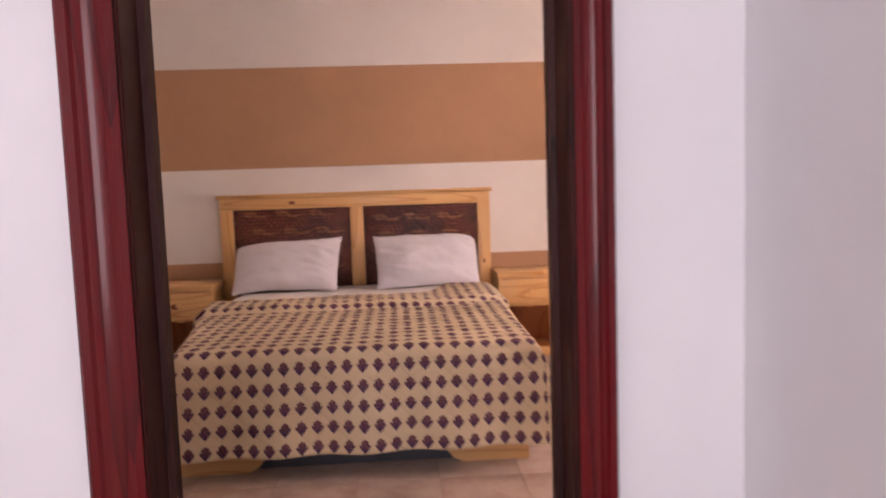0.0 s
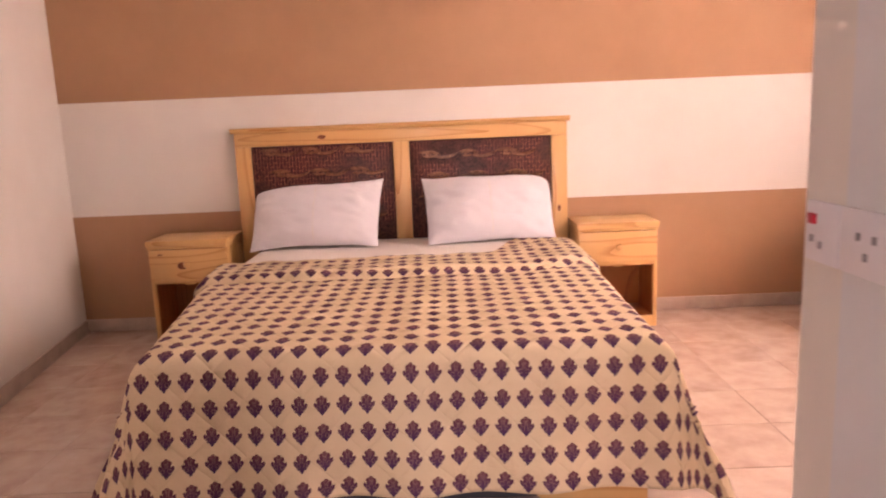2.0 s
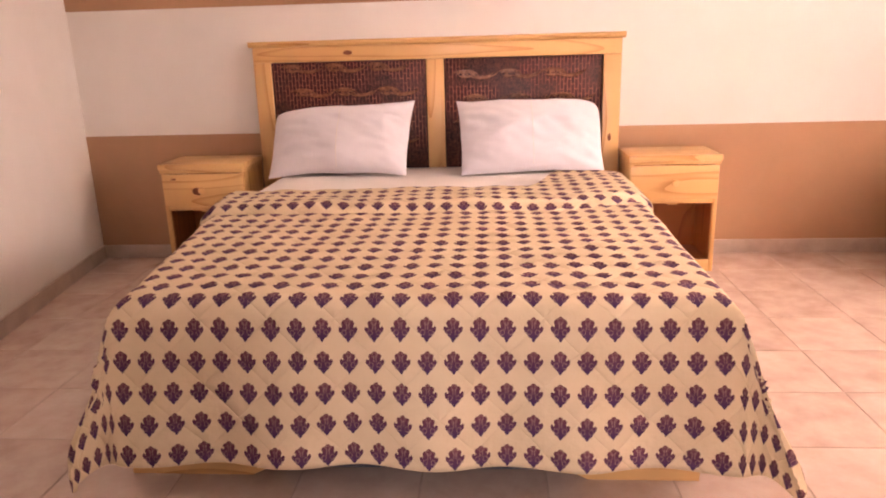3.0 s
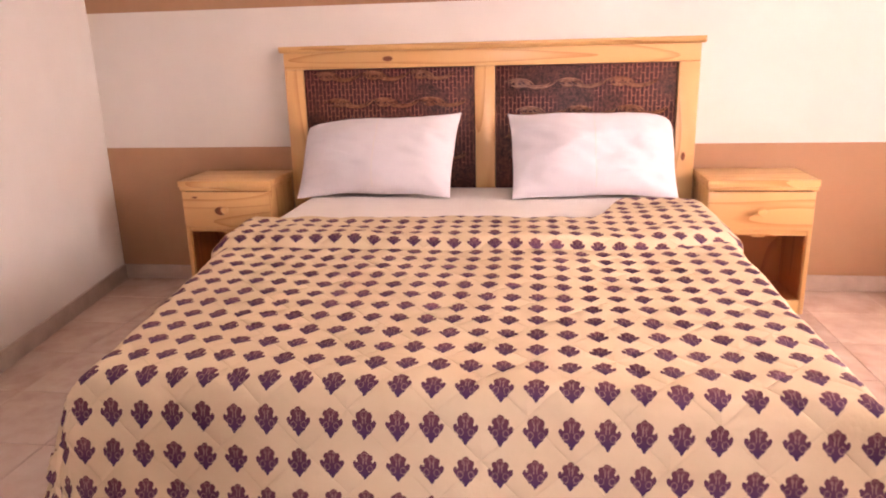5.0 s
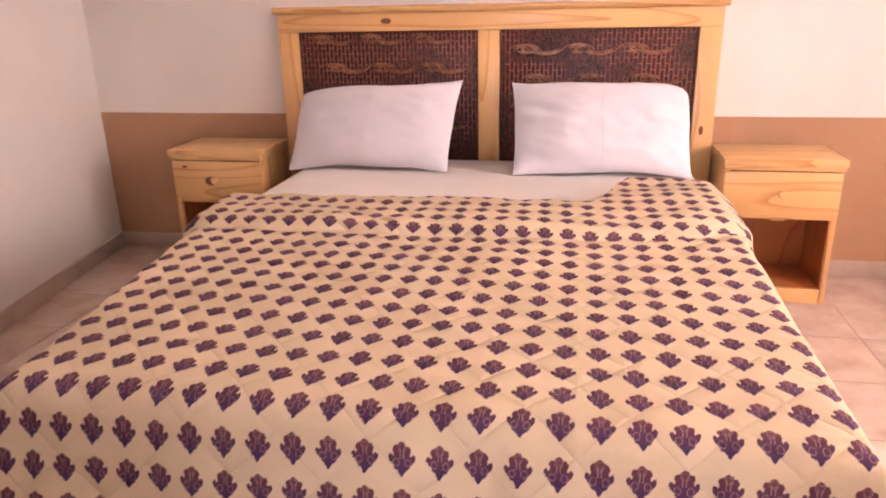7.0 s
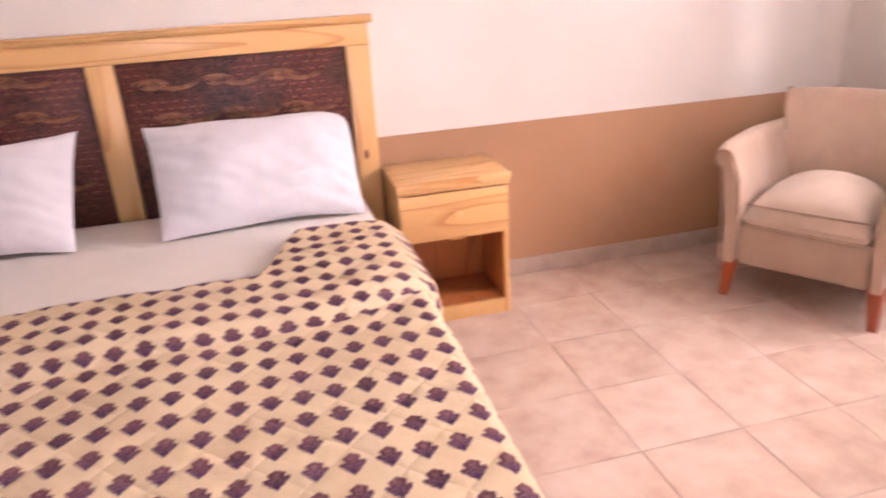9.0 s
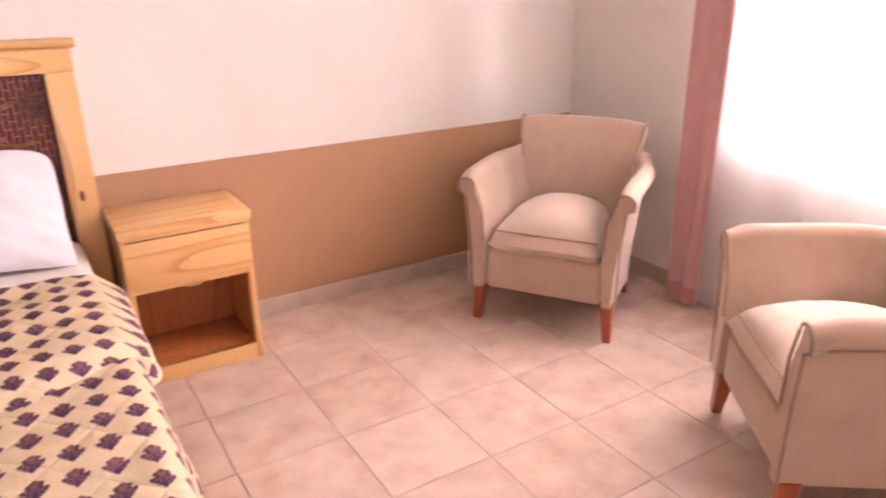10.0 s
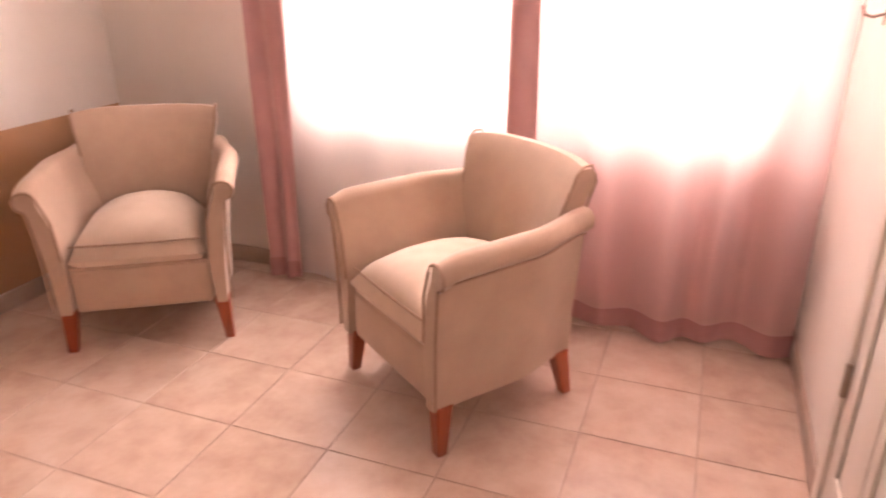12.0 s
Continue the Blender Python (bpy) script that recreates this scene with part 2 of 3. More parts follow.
    bump(nt, bs, mathn(nt, "ADD", h, mathn(nt, "MULTIPLY", weave.outputs[0], 0.4)), 0.65, 0.009)
    return m


QUILT = quilt_material()


def leather_material():
    """Dark brown embossed vinyl with upright brick-like cells edged in copper."""
    m, nt, bs = nodes_of("embossed_brown_vinyl")
    v = coords(nt, kind="Object")
    sp = add(nt, "ShaderNodeSeparateXYZ", Vector=v)
    cm = add(nt, "ShaderNodeCombineXYZ", X=sp.outputs[2], Y=sp.outputs[0])
    br = add(nt, "ShaderNodeTexBrick", Vector=cm.outputs[0], Color1=(0.046, 0.008, 0.009, 1), Color2=(0.064, 0.012, 0.012, 1), Mortar=(0.30, 0.105, 0.07, 1), Scale=1.0)
    br.inputs["Mortar Size"].default_value = 0.0017
    br.inputs["Brick Width"].default_value = 0.05
    br.inputs["Row Height"].default_value = 0.0185
    n1 = add(nt, "ShaderNodeTexNoise", Vector=v, Scale=60.0, Detail=5.0, Distortion=1.5)
    patch = add(nt, "ShaderNodeTexNoise", Vector=v, Scale=7.0, Detail=2.0)
    sel = mathn(nt, "MULTIPLY_ADD", patch.outputs[0], 8.0, -3.4)
    sel = mathn(nt, "MINIMUM", mathn(nt, "MAXIMUM", sel, 0.0), 1.0)
    scroll = ramp(nt, n1.outputs[0], [(0.44, (0.032, 0.008, 0.008)), (0.52, (0.15, 0.05, 0.033)), (0.58, (0.03, 0.008, 0.008))])
    mx = add(nt, "ShaderNodeMix")
    mx.data_type = "RGBA"
    nt.links.new(sel, mx.inputs[0])
    nt.links.new(scroll, mx.inputs[6])
    nt.links.new(br.outputs[0], mx.inputs[7])
    nt.links.new(mx.outputs[2], bs.inputs["Base Color"])
    bs.inputs["Roughness"].default_value = 0.38
    bs.inputs["Specular IOR Level"].default_value = 0.25
    bump(nt, bs, mathn(nt, "ADD", n1.outputs[0], mathn(nt, "MULTIPLY", br.outputs["Fac"], 0.8)), 0.4, 0.002)
    return m


LEATHER = leather_material()
COPPER = plain("copper_toned_relief", (0.12, 0.042, 0.028), (0.36, 0.17, 0.10), 0.25, 40, 200, 0.2)


# ---- mesh helpers ----
def mesh_object(name, bm, material, parent=None, label="", smooth=True, at=None):
    me = bpy.data.meshes.new(name)
    bmesh.ops.recalc_face_normals(bm, faces=bm.faces)
    bm.to_mesh(me)
    bm.free()
    me.materials.append(material)
    if smooth:
        me.polygons.foreach_set("use_smooth", [True] * len(me.polygons))
        me.set_sharp_from_angle(angle=radians(35))
    ob = new(name, me)
    if at is not None:
        ob.matrix_world = at
    if parent is not None:
        ob.parent = parent
    if label:
        ob["label"] = label
    return ob


def part(name, bm, material, parent, label=""):
    return mesh_object(name, bm, material, parent, label)


def thing(name, m, label, category, group="", kind=""):
    ob = new(name)
    ob.empty_display_size = 0.1
    ob.matrix_world = m
    return tagged(ob, label, category, group, kind)


def box(x0, x1, y0, y1, z0, z1, bevel=0.0, bm=None, seg=2):
    own = bmesh.new()
    r = bmesh.ops.create_cube(own, size=1)
    for v in r["verts"]:
        v.co = Vector(((x0 + x1) / 2 + v.co.x * (x1 - x0), (y0 + y1) / 2 + v.co.y * (y1 - y0), (z0 + z1) / 2 + v.co.z * (z1 - z0)))
    if bevel:
        bmesh.ops.bevel(own, geom=own.edges[:], offset=bevel, segments=seg, affect="EDGES", profile=0.5)
    if bm is None:
        return own
    me = bpy.data.meshes.new("tmp")
    own.to_mesh(me)
    own.free()
    bm.from_mesh(me)
    bpy.data.meshes.remove(me)
    return bm


def loft(rings, closed=True, caps=True):
    """Skin between rings of equal length."""
    bm = bmesh.new()
    rows = [[bm.verts.new(p) for p in ring] for ring in rings]
    n = len(rings[0])
    for a, b in zip(rows, rows[1:]):
        for i in range(n if closed else n - 1):
            j = (i + 1) % n
            bm.faces.new((a[i], a[j], b[j], b[i]))
    if caps and closed:
        bm.faces.new(rows[0])
        bm.faces.new(rows[-1][::-1])
    return bm


def tube(points, r, n=8):
    pts = [Vector(p) for p in points]
    rings = []
    for i, p in enumerate(pts):
        d = (pts[min(i + 1, len(pts) - 1)] - pts[max(i - 1, 0)]).normalized()
        up = Vector((0, 0, 1)) if abs(d.z) < 0.9 else Vector((1, 0, 0))
        s = d.cross(up).normalized()
        t = s.cross(d)
        rings.append([p + (s * math.cos(k * math.tau / n) + t * math.sin(k * math.tau / n)) * r for k in range(n)])
    return loft(rings)


def lathe(profile, n=24):
    return loft([[(r * math.cos(k * math.tau / n), r * math.sin(k * math.tau / n), z) for k in range(n)] for r, z in profile])


def ease(x, a, b):
    t = min(max((x - a) / (b - a), 0.0), 1.0)
    return t * t * (3 - 2 * t)


def smooth_noise(x, y, z=0.0):
    return noise.noise(Vector((x, y, z)))


# ---- setting ----
NORTH, WEST, EAST, SOUTH = 5.32, -1.945, 3.21, 2.37
LEAN = 0.165           # the west wall runs askew: metres inwards for each metre southwards
CORNER = 0.885          # the entrance passage's east side
DOOR_IN, DOOR_OUT = 1.556, 1.416
HIGH = 2.75


def structure(name, bm, material, label, category="wall"):
    return tagged(mesh_object(name, bm, material), label, category, kind="structure")


wall_north = structure("wall_north", box(WEST - 0.15, EAST + 0.2, NORTH, NORTH + 0.15, 0, HIGH), WHITE, "cream painted wall with two wide tan stripes behind the bed")
for name, z0, z1, label in (("trim_lower_band", 0.0, 0.70, "matt tan painted dado stripe along the wall"), ("trim_upper_band", 1.36, 2.06, "matt tan painted stripe along the wall")):
    structure(name, box(WEST, EAST, NORTH - 0.004, NORTH, z0, z1), TAN, label, "paint stripe")


def west_slab(t0, t1, y0, y1, z1):
    """An upright slab along the skew west wall, from t0 to t1 metres off its face."""
    ring = [(WEST + LEAN * (NORTH - y) + t, y) for t, y in ((t0, y0), (t1, y0), (t1, y1), (t0, y1))]
    return loft([[(x, y, z) for x, y in ring] for z in (0, z1)])


structure("wall_west", west_slab(-0.15, 0, DOOR_IN, NORTH, HIGH), WHITE, "plain cream painted side wall")
structure("wall_south", box(CORNER, EAST, SOUTH - 0.12, SOUTH, 0, HIGH), WHITE, "plain cream painted wall with a white door")
structure("wall_passage", box(CORNER, CORNER + 0.12, DOOR_IN, SOUTH - 0.12, 0, HIGH), HALL, "white painted passage wall with sockets")
# east wall with two window openings
SILL, HEAD = 0.79, 2.35
WIN = ((2.53, 3.28), (3.46, 4.29))
bm = box(EAST, EAST + 0.2, SOUTH - 0.12, NORTH, 0, SILL)
box(EAST, EAST + 0.2, SOUTH - 0.12, NORTH, HEAD, HIGH, bm=bm)
box(EAST, EAST + 0.2, SOUTH - 0.12, WIN[0][0], SILL, HEAD, bm=bm)
box(EAST, EAST + 0.2, WIN[0][1], WIN[1][0], SILL, HEAD, bm=bm)
box(EAST, EAST + 0.2, WIN[1][1], NORTH, SILL, HEAD, bm=bm)
structure("wall_east", bm, WHITE, "plain cream painted window wall")
# door wall between hall and room, with its opening
JL, JR, TOP = -0.135, 0.642, 2.10
bm = box(WEST - 0.15, JL, DOOR_OUT, DOOR_IN, 0, HIGH)
box(JR, CORNER + 0.12, DOOR_OUT, DOOR_IN, 0, HIGH, bm=bm)
box(JL, JR, DOOR_OUT, DOOR_IN, TOP, HIGH, bm=bm)
structure("wall_door", bm, HALL, "white painted wall around the bedroom doorway")
# hall
HE, HW, HS = 0.93, -1.35, -2.6
structure("wall_hall_east", box(HE, HE + 0.12, HS, DOOR_OUT, 0, HIGH), HALL, "plain white hall wall")
structure("wall_hall_west", box(HW - 0.12, HW, HS, DOOR_OUT, 0, HIGH), HALL, "plain white hall wall")
bm = box(HW - 0.12, -0.8, HS - 0.12, HS, 0, HIGH)
box(0.6, HE + 0.12, HS - 0.12, HS, 0, HIGH, bm=bm)
box(-0.8, 0.6, HS - 0.12, HS, 2.55, HIGH, bm=bm)
structure("wall_hall_south", bm, HALL, "plain white hall end wall with a wide opening")
structure("ceiling", box(WEST - 0.15, EAST + 0.2, HS - 0.12, NORTH + 0.15, HIGH, HIGH + 0.12), CEIL, "plain white flat ceiling", "ceiling")
floor = structure("floor", box(WEST - 0.15, EAST + 0.2, HS - 0.12, NORTH + 0.15, -0.12, -0.0025), GROUT, "beige ceramic tiled floor with thin joints", "floor")
structure("ground", box(-60, 60, -60, 60, -0.4, -0.3), GROUND, "dry bare earth outside", "ground")


def baseboard(x0, x1, y0, y1, label="beige ceramic tile skirting along the wall"):
    structure("baseboard", box(x0, x1, y0, y1, 0, 0.076, 0.003), SKIRT, label, "skirting")


baseboard(WEST, EAST - 0.012, NORTH - 0.016, NORTH - 0.004)
structure("baseboard", west_slab(0, 0.012, DOOR_IN, NORTH - 0.016, 0.076), SKIRT, "beige ceramic tile skirting along the wall", "skirting")
baseboard(EAST - 0.012, EAST, SOUTH, NORTH - 0.004)
baseboard(2.36, EAST - 0.012, SOUTH, SOUTH + 0.012)
baseboard(CORNER - 0.012, CORNER, DOOR_IN, SOUTH)
baseboard(CORNER - 0.012, 1.40, SOUTH, SOUTH + 0.012)


# ---- doorway: varnished frame ----
def door_frame():
    ob = thing("door_1", pose(0, 0, 0), "dark red varnished wooden frame of an open doorway", "door frame", kind="structure")
    for side, x in ((-1, JL), (1, JR)):
        s = -side                                  # towards the opening
        ring = [(0, -0.012), (0.022, -0.012), (0.025, -0.008), (0.025, 0.075), (0.037, 0.079), (0.037, 0.112), (0.025, 0.116), (0.025, 0.148), (0.020, 0.152), (0, 0.152)]
        xs = [(x + s * a, DOOR_OUT + b) for a, b in ring]
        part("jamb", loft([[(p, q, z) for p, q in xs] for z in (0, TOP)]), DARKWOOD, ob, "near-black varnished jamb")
        # moulded architrave on the hall side: flat, hollow, bead, edge
        prof = [(0.052, 0.0), (0.052, 0.012), (0.040, 0.020), (0.030, 0.017), (0.022, 0.024), (0.008, 0.026), (0.000, 0.020), (-0.010, 0.020), (-0.016, 0.028), (-0.030, 0.028), (-0.036, 0.022), (-0.040, 0.0)]
        k = 1.0 if side < 0 else 0.74
        xs = [(x - s * 0.032 * k + s * a * k, DOOR_OUT - 0.012 - b * 0.75) for a, b in prof]
        part("architrave", loft([[(p, q, z) for p, q in xs] for z in (0, TOP + 0.03)]), CHERRY, ob, "glossy red-brown moulded architrave")
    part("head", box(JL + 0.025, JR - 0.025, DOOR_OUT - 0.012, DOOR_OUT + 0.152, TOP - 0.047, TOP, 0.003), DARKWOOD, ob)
    part("head_architrave", box(JL - 0.06, JR + 0.06, DOOR_OUT - 0.036, DOOR_OUT - 0.012, TOP - 0.03, TOP + 0.07, 0.006), CHERRY, ob)


door_frame()


# ---- windows ----
def window(index, y0, y1):
    ob = thing("window_%d" % index, pose(EAST + 0.1, (y0 + y1) / 2, SILL), "white framed two-pane window behind sheer curtains", "window", kind="structure")
    w, h = (y1 - y0) / 2, HEAD - SILL
    bm = box(-0.025, 0.025, -w, w, 0, 0.05, 0.004)
    box(-0.025, 0.025, -w, w, h - 0.05, h, 0.004, bm)
    for a in (-w, -0.025, w - 0.05):
        box(-0.024, 0.024, a, a + 0.05, 0.05, h - 0.05, 0.004, bm)
    part("window_frame", bm, ALU, ob)
    for a, b in ((-w + 0.05, -0.025), (0.025, w - 0.05)):
        pane = part("pane", box(-0.003, 0.003, a, b, 0.05, h - 0.05), GLASS, ob)
        pane.visible_shadow = False


for i, (y0, y1) in enumerate(WIN):
    window(i + 1, y0, y1)
backdrop_m, nt, bs = nodes_of("bright_sky_glow")
bs.inputs["Base Color"].default_value = (0, 0, 0, 1)
bs.inputs["Emission Color"].default_value = (1, 0.97, 0.93, 1)
bs.inputs["Emission Strength"].default_value = 6.0
structure("backdrop", box(9.0, 9.1, -2, 9, -0.3, 8), backdrop_m, "overexposed bright sky outside the windows", "backdrop")


# ---- curtains ----
def curtain(y0, y1, seed, label, x, mat, depth=0.022, waves=5.0, double=None, hem=True):
    """Hanging cloth from y0 to y1, with folds that widen downwards; double: a stretch folded back on itself."""
    ob = thing("curtain", pose(x, (y0 + y1) / 2, 0), label, "curtain", "curtains at the window")
    n, rows = max(24, int((y1 - y0) * 160)), 30

    def at(y, z):
        s = (y - y0) / (y1 - y0)
        ph = s * waves * math.tau
        swell = 0.30 + 0.75 * (1 - z / 2.3)
        off = depth * swell * (math.sin(ph + 0.8 * math.sin(seed + s * 7)) + 0.45 * math.sin(ph * 0.43 + seed * 2.1))
        off += 0.02 * smooth_noise(s * 3 + seed, z * 0.8) * (1 - z / 2.6)
        off += 0.004 * smooth_noise(s * 14 * waves / 5 + seed, z * 1.5, 3)
        return Vector((-off, y - (y0 + y1) / 2 + 0.012 * math.sin(ph * 0.5 + z * 1.3 + seed), z + (0.008 * math.sin(ph * 0.5 + seed) if z < 0.1 else 0)))

    def sheet(a, b, z0, z1, k, shift):
        m = max(8, int(n * (b - a) / (y1 - y0)))
        bm = bmesh.new()
        grid = [[bm.verts.new(at(a + (b - a) * i / m, z0 + (z1 - z0) * j / k) + Vector((shift, 0, 0))) for i in range(m + 1)] for j in range(k + 1)]
        for p, q in zip(grid, grid[1:]):
            for i in range(m):
                bm.faces.new((p[i], p[i + 1], q[i + 1], q[i]))
        return bm

    part("cloth", sheet(y0, y1, 0.03, 2.36, rows, 0), mat, ob)
    if double:
        part("folded_edge", sheet(*double, 0.03, 2.36, rows, -0.006), DOUBLED, ob, "cloth folded double, deeper pink")
    if hem:
        part("hem", sheet(y0, y1, 0.027, 0.105, 3, -0.009 if double else -0.003), HEM, ob, "doubled darker pink hem")
    return ob


curtain(3.34, 4.37, 1.3, "sheer white net curtain glowing with daylight", 3.115, NET, 0.010, 4.0, hem=False)
curtain(4.315, 4.485, 2.2, "narrow dusty pink curtain gathered at the window's side", 3.085, CURTAIN, 0.012, 1.0, (4.317, 4.483))
curtain(2.40, 3.43, 4.1, "dusty pink floor-length curtain reaching the corner, backlit", 3.105, CURTAIN, 0.026, 5.0, (3.315, 3.425))


# ---- bed ----
BX0, BX1 = -0.95, 0.99
BC = (BX0 + BX1) / 2
QZ = 0.530            # the quilt's upper face
QC = 0.055            # the quilt's middle line
SWING = 0.07          # how far the foot lies aside of that line
QF = 3.095            # where it turns down at the foot


def disc(x, y, z, rx, rz, n=14):
    """A small flat oval facing the room (-y)."""
    return loft([[(x + rx * k * math.cos(a * math.tau / n), y - d, z + rz * k * math.sin(a * math.tau / n)) for a in range(n)] for k, d in ((1.0, 0.0), (0.9, 0.0012), (0.3, 0.0016))])


def leaf_relief(x, z, s, y, flip=1):
    """An embossed scroll of two sickle leaves round a bud."""
    bm = bmesh.new()
    strokes = [(0.1, 2.6, 0.052, -0.012, -0.014, 0.0045), (0.2, 2.4, 0.042, -0.012, -0.014, 0.004), (0.3, 2.9, 0.030, -0.006, -0.006, 0.0045)]
    strokes += [(3.5, 6.1, 0.060, 0.066, 0.020, 0.0045), (3.6, 5.9, 0.049, 0.066, 0.020, 0.004)]
    strokes += [(3.5, 5.9, 0.026, -0.008, 0.004, 0.0045), (0.4, 6.0, 0.010, -0.008, 0.0, 0.005)]
    for a0, a1, r, cx, cz, w in strokes:
        steps = 12
        rings = []
        for i in range(steps + 1):
            t = i / steps
            a = a0 + (a1 - a0) * t
            ww = w * (math.sin(math.pi * (0.06 + 0.9 * t)) ** 0.8) * s
            px, pz = cx + r * math.cos(a) * 1.25, cz + r * math.sin(a) * 0.62
            nx, nz = math.cos(a), math.sin(a)
            ring = []
            for k in range(6):
                b = k / 5 * math.pi
                off, h = math.cos(b) * ww, math.sin(b) * 0.008
                ring.append((x + flip * (px * s + nx * off), y - h, z + pz * s + nz * off))
            rings.append(ring)
        own = loft(rings)
        me = bpy.data.meshes.new("tmp")
        own.to_mesh(me)
        own.free()
        bm.from_mesh(me)
        bpy.data.meshes.remove(me)
    return bm


def foot_share(y):
    """0 at the pillows' end of the bed, 1 at its foot, where it is narrower and a little askew."""
    return min(max((4.25 - y) / 1.15, 0.0), 1.0)


def narrowed(bm):
    for v in bm.verts:
        f = foot_share(v.co.y)
        v.co.x = QC + SWING * f + (v.co.x - QC) * (1 - 0.12 * f)
    return bm


def bed():
    ob = thing("bed", pose(BC, 4.2, 0), "wide pine bed with a dark padded two-panel headboard", "bed")
    o = Vector((BC, 4.2, 0))

    def put(name, bm, mat, parent=ob, label=""):
        bm.transform(Matrix.Translation(-o))
        return part(name, bm, mat, parent, label)

    y0, y1 = NORTH - 0.052, NORTH - 0.008
    board = put("headboard", box(BX0 + 0.02, BX1 - 0.02, y1 - 0.014, y1, 0.3, 1.13), INSIDE, label="pine framed headboard")
    put("stile", box(BX0 + 0.015, BX0 + 0.105, y0 - 0.008, y1, 0, 1.07, 0.004), PINE_Z, board)
    put("stile", box(BX1 - 0.105, BX1 - 0.015, y0 - 0.008, y1, 0, 1.07, 0.004), PINE_Z, board)
    put("stile", box(BC - 0.045, BC + 0.048, y0 - 0.006, y1 - 0.014, 0.32, 1.07, 0.004), PINE_Z, board)
    put("rail", box(BX0 + 0.015, BX1 - 0.015, y0 - 0.008, y1, 1.07, 1.148, 0.004), PINE_X, board, "knotty pine top rail")
    cap = [(-0.012, 1.148), (-0.022, 1.156), (-0.026, 1.163), (-0.026, 1.174), (-0.022, 1.177), (0.044, 1.177), (0.044, 1.148)]
    put("cap", loft([[(x, y0 + a, z) for a, z in cap] for x in (BX0, BX1)]), PINE_X, board, "moulded pine cap")
    put("rail", box(BX0 + 0.105, BX1 - 0.105, y0 - 0.006, y1 - 0.014, 0.30, 0.40, 0.004), PINE_X, board)
    for (a, b, first, rows) in ((BX0 + 0.105, BC - 0.045, 1.035, 4), (BC + 0.048, BX1 - 0.105, 0.985, 3)):
        pad = put("panel", box(a, b, y0 + 0.006, y1 - 0.014, 0.40, 1.07, 0.006), LEATHER, board, "dark brown embossed vinyl panel")
        for r in range(rows):
            z = first - 0.125 * r
            for c in range(4):
                x = a + 0.10 + 0.225 * c + (0.07 if r % 2 else 0.02)
                if x + 0.06 > b or z < 0.5:
                    continue
                put("emboss", leaf_relief(x, z, 1.15, y0 + 0.006), COPPER, pad)
    put("knot", disc(-0.43, y0 - 0.008, 1.112, 0.024, 0.012), KNOT, board)
    put("knot", disc(0.925, y0 - 0.008, 0.65, 0.009, 0.02), KNOT, board)
    for x in (-0.82, 0.88):
        put("side_rail", narrowed(box(x, x + 0.04, 3.195, y0 - 0.01, 0.12, 0.30, 0.005)), PINE_Y)
    # foot board with a shaped, arched lower edge
    outline = [(-0.69, 0.0), (-0.69, 0.30), (0.85, 0.30), (0.85, 0.0), (0.56, 0.0), (0.52, 0.02), (0.46, 0.095), (0.43, 0.105), (-0.22, 0.105), (-0.25, 0.095), (-0.31, 0.02), (-0.35, 0.0)]
    put("foot_board", loft([[(x, y, z) for x, z in outline] for y in (3.165, 3.19)]), PINE_X, label="pine foot board with an arched lower edge")
    # added solid block: painted darkness seen through the foot board's arch
    put("underbed_shade_block", narrowed(box(-0.775, 0.875, 3.2, y0 - 0.02, 0.0, 0.295, 0.01)), UNDERBED)
    # mattress in its sheet
    bm = box(-0.785, 0.895, 3.145, y0 - 0.008, 0.29, 0.514, 0.055, seg=5)
    bmesh.ops.bisect_plane(bm, geom=bm.verts[:] + bm.edges[:] + bm.faces[:], plane_co=(0, 4.25, 0), plane_no=(0, 1, 0))
    narrowed(bm)
    put("mattress", bm, SHEET, label="mattress under a cream cotton sheet")
    return ob


bed()

def drape(u, v):
    """The place of a point u metres across and v metres towards the foot on the quilt."""
    r = 0.055
    f = foot_share(4.20 - v)
    half = 0.862 - 0.09 * f

    def turn(d, lim, flare):
        # arc length d past the middle: outwards way and drop
        flat = lim - r
        if d <= flat:
            return d, 0.0
        a = (d - flat) / r
        if a < math.pi / 2:
            return flat + r * math.sin(a), r * (1 - math.cos(a))
        return lim + (d - flat - r * math.pi / 2) * flare, r + (d - flat - r * math.pi / 2) * 0.985

    sx = 1 if u >= 0 else -1
    ox, dx = turn(abs(u), half, 0.19 if u > 0 else 0.12)
    oy, dy = turn(v, 4.20 - QF, 0.12)
    drop = (dx ** 4 + dy ** 4) ** 0.25
    both = min(dx, dy)
    wave = 0.016 * math.sin(u * 17 + 1) * ease(dy, 0.1, 0.4) + 0.014 * math.sin(v * 15) * ease(dx, 0.1, 0.35)
    ox += 0.2 * both + (wave if dx > dy else 0)
    oy += 0.12 * both + (wave if dy >= dx else 0)
    z = QZ - drop
    lump = 0.006 * smooth_noise(u * 3.1, v * 3.3) + 0.0035 * smooth_noise(u * 9, v * 9, 3)
    puff = 0.0045 * min(abs(math.sin((u + v) / 0.17 * math.pi)) ** 0.5, abs(math.sin((u - v) / 0.17 * math.pi)) ** 0.5)
    return Vector((QC + SWING * f + sx * ox, 4.20 - oy, max(z + (lump + puff) * (1 if drop < 0.05 else 0.4), 0.02))), Vector((0, -1 if drop > 0.1 else 0, 0)) * (lump + puff)


